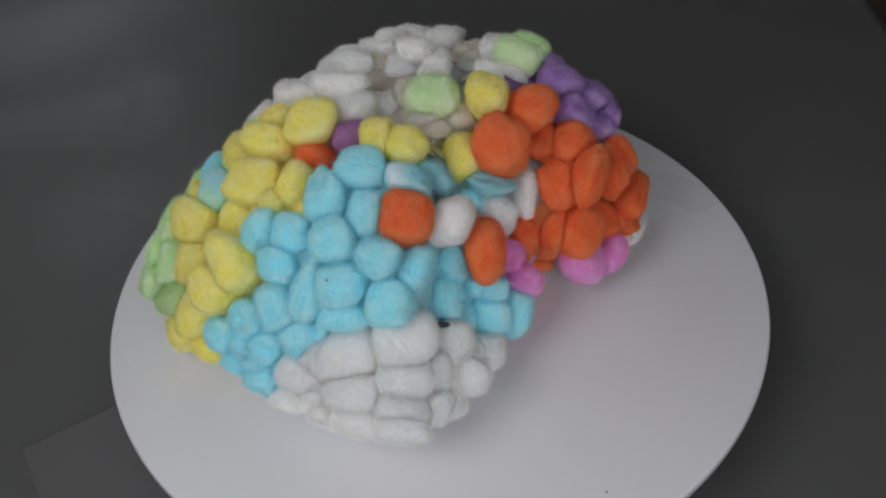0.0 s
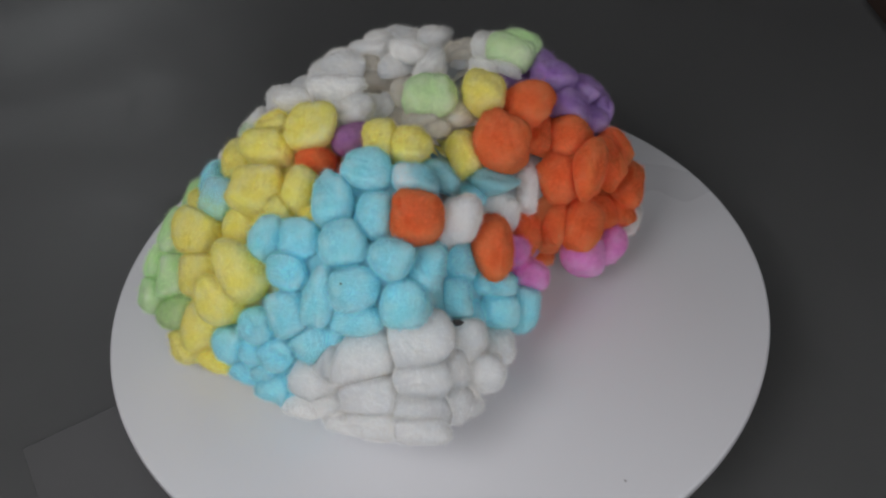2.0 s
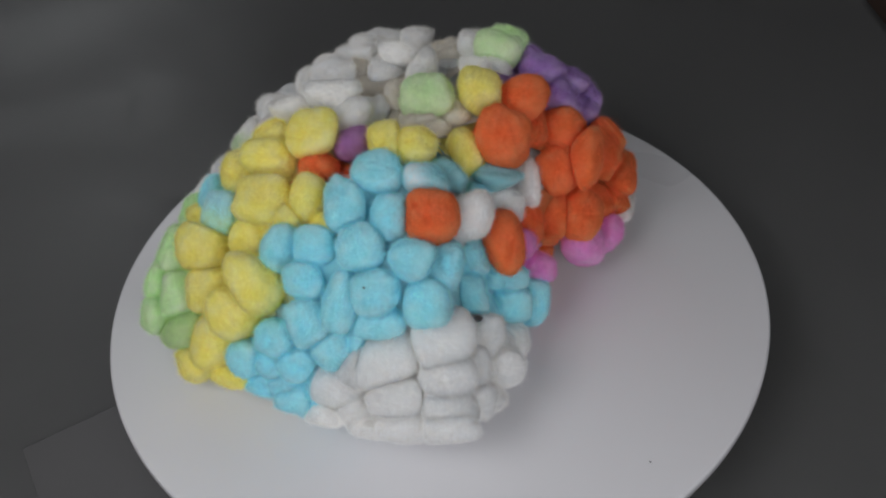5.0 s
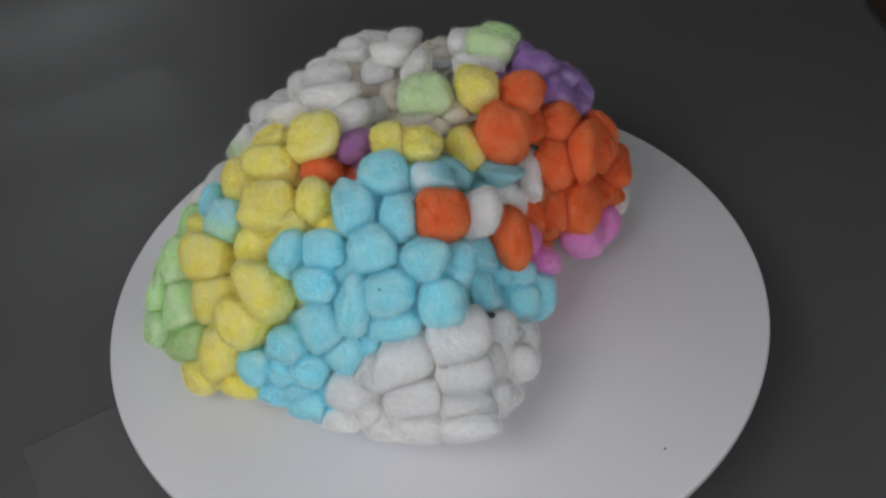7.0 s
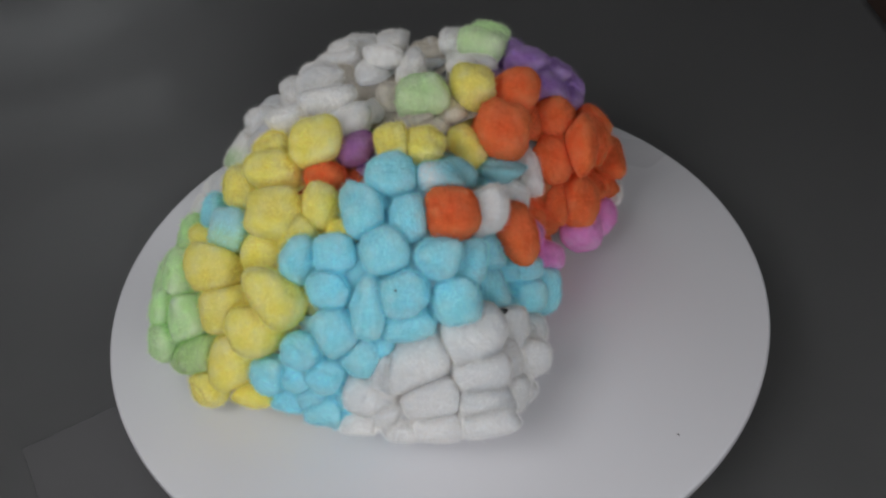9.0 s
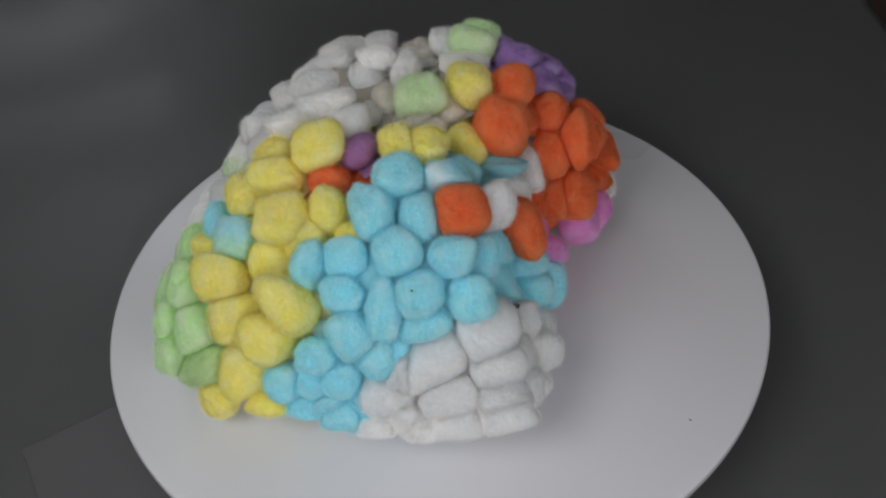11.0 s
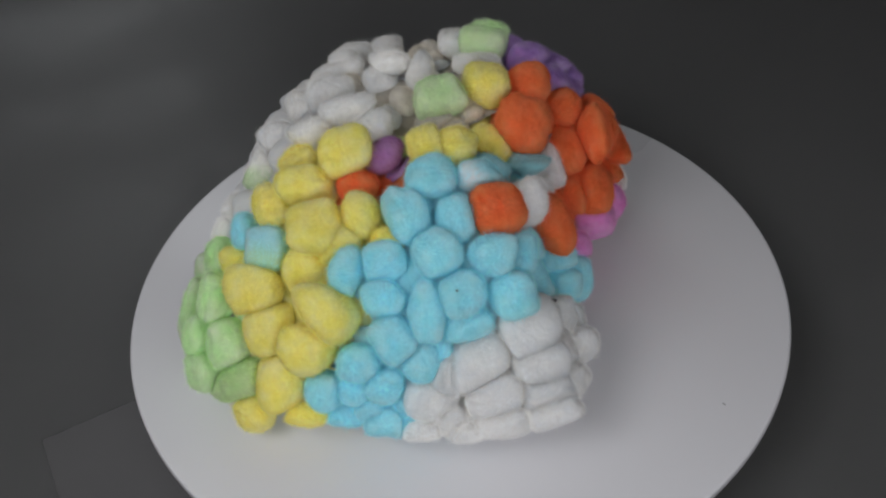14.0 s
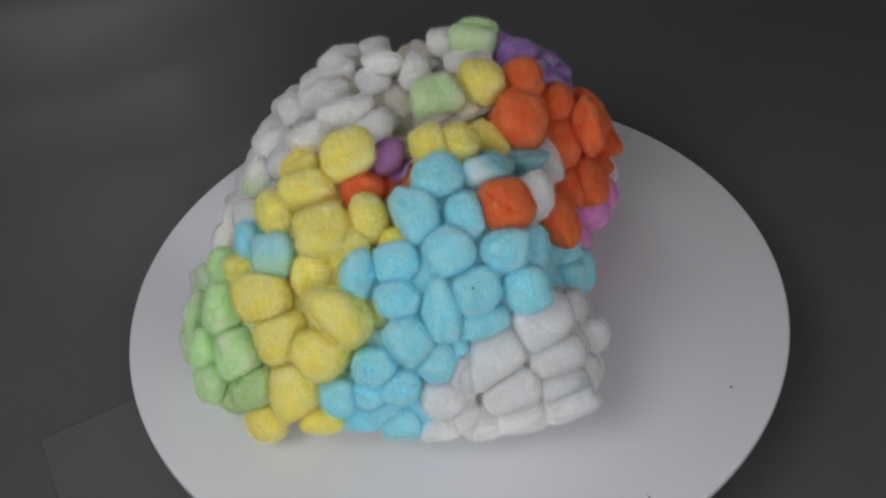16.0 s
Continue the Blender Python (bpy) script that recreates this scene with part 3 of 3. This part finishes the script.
tuft("w", 69.9, 101.0, 15.0, 90, -0, 141, 10.8, 11.0, 10.0, 4)
tuft("w", 49.6, 114.5, 15.0, 90, -0, 152, 11.2, 11.5, 10.0, 4)
tuft("w", 25.3, 124.5, 15.0, 90, -0, 163, 10.6, 11.3, 10.0, 4)
tuft("w", 6.6, 128.7, 15.0, 90, -0, 172, 10.6, 10.0, 10.0, 4)
tuft("w", -17.4, 129.9, 15.0, 90, -0, -178, 10.6, 10.6, 10.0, 4)
tuft("w", -38.1, 127.4, 15.0, 90, -0, -168, 11.2, 10.9, 10.0, 4)
tuft("w", -57.7, 121.7, 15.0, 90, -0, -159, 10.1, 11.4, 10.0, 4)
tuft("w", -73.7, 113.6, 14.6, 90, -0, -152, 10.0, 11.1, 9.8, 4)
tuft("w", -91.1, 93.6, 14.5, 90, -0, -140, 10.1, 10.9, 9.7, 4)
tuft("w", -117.7, 64.9, 15.0, 90, -0, -122, 11.4, 10.4, 10.0, 4)
tuft("w", -130.0, 46.9, 15.0, 90, -0, -112, 11.3, 11.4, 10.0, 4)
tuft("g2", -139.1, 27.5, 15.0, 90, -0, -102, 10.9, 11.5, 10.0, 4)
tuft("g2", -141.9, 5.6, 15.0, 90, -0, -92, 10.2, 11.7, 10.0, 4)
tuft("g2", -137.4, -10.6, 15.9, 90, -0, -85, 10.6, 9.9, 9.6, 4)
tuft("w", 104.5, 49.8, 42.8, 77, -0, 113, 11.7, 10.6, 10.0, 4)
tuft("w", 93.0, 70.8, 42.8, 77, -0, 124, 10.8, 11.2, 10.0, 4)
tuft("w", 81.7, 85.2, 42.8, 77, -0, 132, 10.4, 11.5, 10.0, 4)
tuft("w", 62.0, 102.8, 42.8, 77, -0, 144, 11.1, 11.8, 10.0, 4)
tuft("w", 47.8, 111.7, 42.8, 77, -0, 152, 11.7, 10.3, 10.0, 4)
tuft("w", 21.6, 122.1, 42.8, 77, -0, 165, 11.2, 11.2, 10.0, 4)
tuft("w", 0.4, 126.1, 42.8, 77, -0, 174, 11.6, 11.6, 10.0, 4)
tuft("w", -37.2, 124.1, 42.8, 77, -0, -169, 10.2, 10.4, 10.0, 4)
tuft("w", -54.6, 114.4, 41.3, 77, -0, -159, 11.3, 9.9, 9.6, 4)
tuft("w", -69.6, 98.1, 40.0, 77, -0, -149, 10.7, 11.4, 9.7, 4)
tuft("w", -87.6, 80.3, 38.8, 77, -0, -137, 10.9, 10.0, 9.6, 4)
tuft("w", -108.9, 51.5, 38.8, 77, -0, -118, 9.6, 10.8, 9.5, 4)
tuft("g2", -120.0, 39.4, 40.2, 77, -0, -110, 11.2, 11.3, 10.0, 4)
tuft("p", 84.2, 66.3, 69.1, 64, -0, 125, 10.3, 11.0, 10.0, 4)
tuft("w", 70.2, 83.0, 69.1, 64, -0, 135, 11.5, 10.8, 10.0, 4)
tuft("w", 57.0, 94.3, 69.1, 64, -0, 144, 11.1, 10.4, 10.0, 4)
tuft("w", 33.2, 107.7, 69.1, 64, -0, 157, 10.8, 10.8, 10.0, 4)
tuft("w", 11.3, 114.5, 69.1, 64, -0, 168, 10.8, 10.7, 10.0, 4)
tuft("w", -5.5, 116.7, 69.1, 64, -0, 177, 11.0, 10.2, 10.0, 4)
tuft("w", -28.1, 114.5, 68.3, 64, -0, -172, 11.4, 10.7, 9.7, 4)
tuft("w", -48.0, 101.9, 65.0, 64, -0, -160, 11.7, 11.5, 9.8, 4)
tuft("w", -62.6, 87.5, 61.8, 64, -0, -150, 11.0, 11.0, 9.5, 4)
tuft("w", -86.3, 61.0, 59.4, 64, -0, -130, 10.2, 10.0, 9.5, 4)
tuft("w", 53.9, 76.6, 92.7, 51, -0, 139, 10.2, 10.3, 10.0, 4)
tuft("w", -22.5, 95.4, 89.1, 51, -0, -173, 9.8, 11.2, 9.4, 4)
tuft("w", -41.1, 87.2, 85.9, 51, -0, -161, 9.7, 10.0, 9.5, 4)
tuft("w", -57.5, 75.2, 82.7, 51, -0, -149, 10.1, 10.7, 9.6, 4)
tuft("w", -73.4, 59.1, 81.1, 51, -0, -134, 9.8, 10.3, 9.5, 4)
tuft("w", -93.0, 28.1, 81.2, 51, -0, -110, 11.1, 9.5, 9.2, 4)
tuft("p", 45.8, 26.1, 92.1, 38, -0, 114, 10.3, 11.5, 10.0, 4)
tuft("w", 26.5, 55.0, 96.6, 38, -0, 145, 10.0, 10.1, 10.0, 4)
tuft("w", 11.0, 63.0, 96.6, 38, -0, 160, 11.7, 10.5, 10.0, 4)
tuft("w", -68.1, 36.9, 96.6, 38, -0, -123, 10.7, 11.5, 10.0, 4)
tuft("w", 15.5, 28.7, 95.9, 25, -0, 136, 11.7, 11.1, 10.0, 4)
tuft("w", -43.1, 28.6, 101.1, 25, -0, -133, 11.4, 11.1, 10.0, 4)

build_balls()


def make_wadding():
    """The wool under the balls: it follows them, a little way in."""
    d, faces = unit_ball(5)
    mid = np.array((-0.012, -0.002, 0.030))
    rel = np.array(CENTRES) - mid
    far = np.linalg.norm(rel, axis=1)
    close = np.clip(d @ (rel / far[:, None]).T, -1, 1)
    weight = np.exp(-(np.arccos(close) / 0.16) ** 2) + 1e-9
    radius = (weight * far).sum(1) / weight.sum(1) - 0.003
    radius *= 0.66 + 0.34 / (1 + np.exp(-(d[:, 2] - 0.05) / 0.10))
    co = mid + d * radius[:, None]
    co[:, 2] = np.maximum(co[:, 2], 0.0006)
    # thin wool of the nearest dye or crease shade tone lies between the balls
    faces = np.array(faces)
    near = close.argmax(1)
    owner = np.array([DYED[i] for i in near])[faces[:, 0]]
    for dye in sorted(set(owner)):
        some = faces[owner == dye]
        used, index = np.unique(some, return_inverse=True)
        outer = co[used]
        inner = mid + (outer - mid) * 0.93
        tri = index.reshape(-1, 3)
        edges = {}
        for a, b in np.concatenate([tri[:, (0, 1)], tri[:, (1, 2)], tri[:, (2, 0)]]).tolist():
            edges[(a, b)] = True
        rim = [(b, a, a + len(used), b + len(used)) for a, b in edges if (b, a) not in edges]
        mesh = bpy.data.meshes.new("wadding")
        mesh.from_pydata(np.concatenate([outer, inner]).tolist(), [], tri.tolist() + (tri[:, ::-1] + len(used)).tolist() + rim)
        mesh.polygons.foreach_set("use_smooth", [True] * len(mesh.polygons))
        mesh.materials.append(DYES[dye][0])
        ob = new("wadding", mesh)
        ob.parent = brain
        tagged(ob, "thin cotton wadding between the balls")


make_wadding()

bm = bmesh.new()
bmesh.ops.create_icosphere(bm, subdivisions=2, radius=0.0005)
bm.transform(Matrix.Translation((-0.0458, -0.0894, 0.0981)))
part("speck", bm, HAIR, brain, "tiny dark speck on a blue ball")


def scrap(x, y, z, a, b, c):
    """A crumpled dark bit of netting that shows in a gap."""
    rng = np.random.default_rng(5)
    d, faces = unit_ball(4)
    co = d * (1 + 0.16 * waves(d, rng, 6, 3, 6) + 0.10 * waves(d, rng, 8, 9, 16))[:, None] * np.array((a, b, c)) + np.array((x, y, z))
    mesh = bpy.data.meshes.new("netting_scrap")
    mesh.from_pydata(co.tolist(), [], faces)
    mesh.materials.append(HAIR)
    ob = new("netting_scrap", mesh)
    ob.parent = brain
    tagged(ob, "dark crumpled netting in a gap between balls")


scrap(0.0012, -0.0893, 0.0635, 0.0030, 0.0016, 0.0014)


def motions():
    """The plate turns slowly and evenly, and the model rides on it."""
    known = [(0.0, 0.0), (4.0, 7.76), (6.5, 12.54), (9.0, 17.40), (11.5, 22.28), (13.5, 26.42), (16.0, 31.39)]
    times = [0.5 * i for i in range(33)]
    turns = np.interp(times, [k[0] for k in known], [k[1] for k in known])
    rows = [(t, pose(0, 0, 0, 0, 0, float(a))) for t, a in zip(times, turns)]
    walk(turntable, rows)
    walk(brain, rows)


motions()
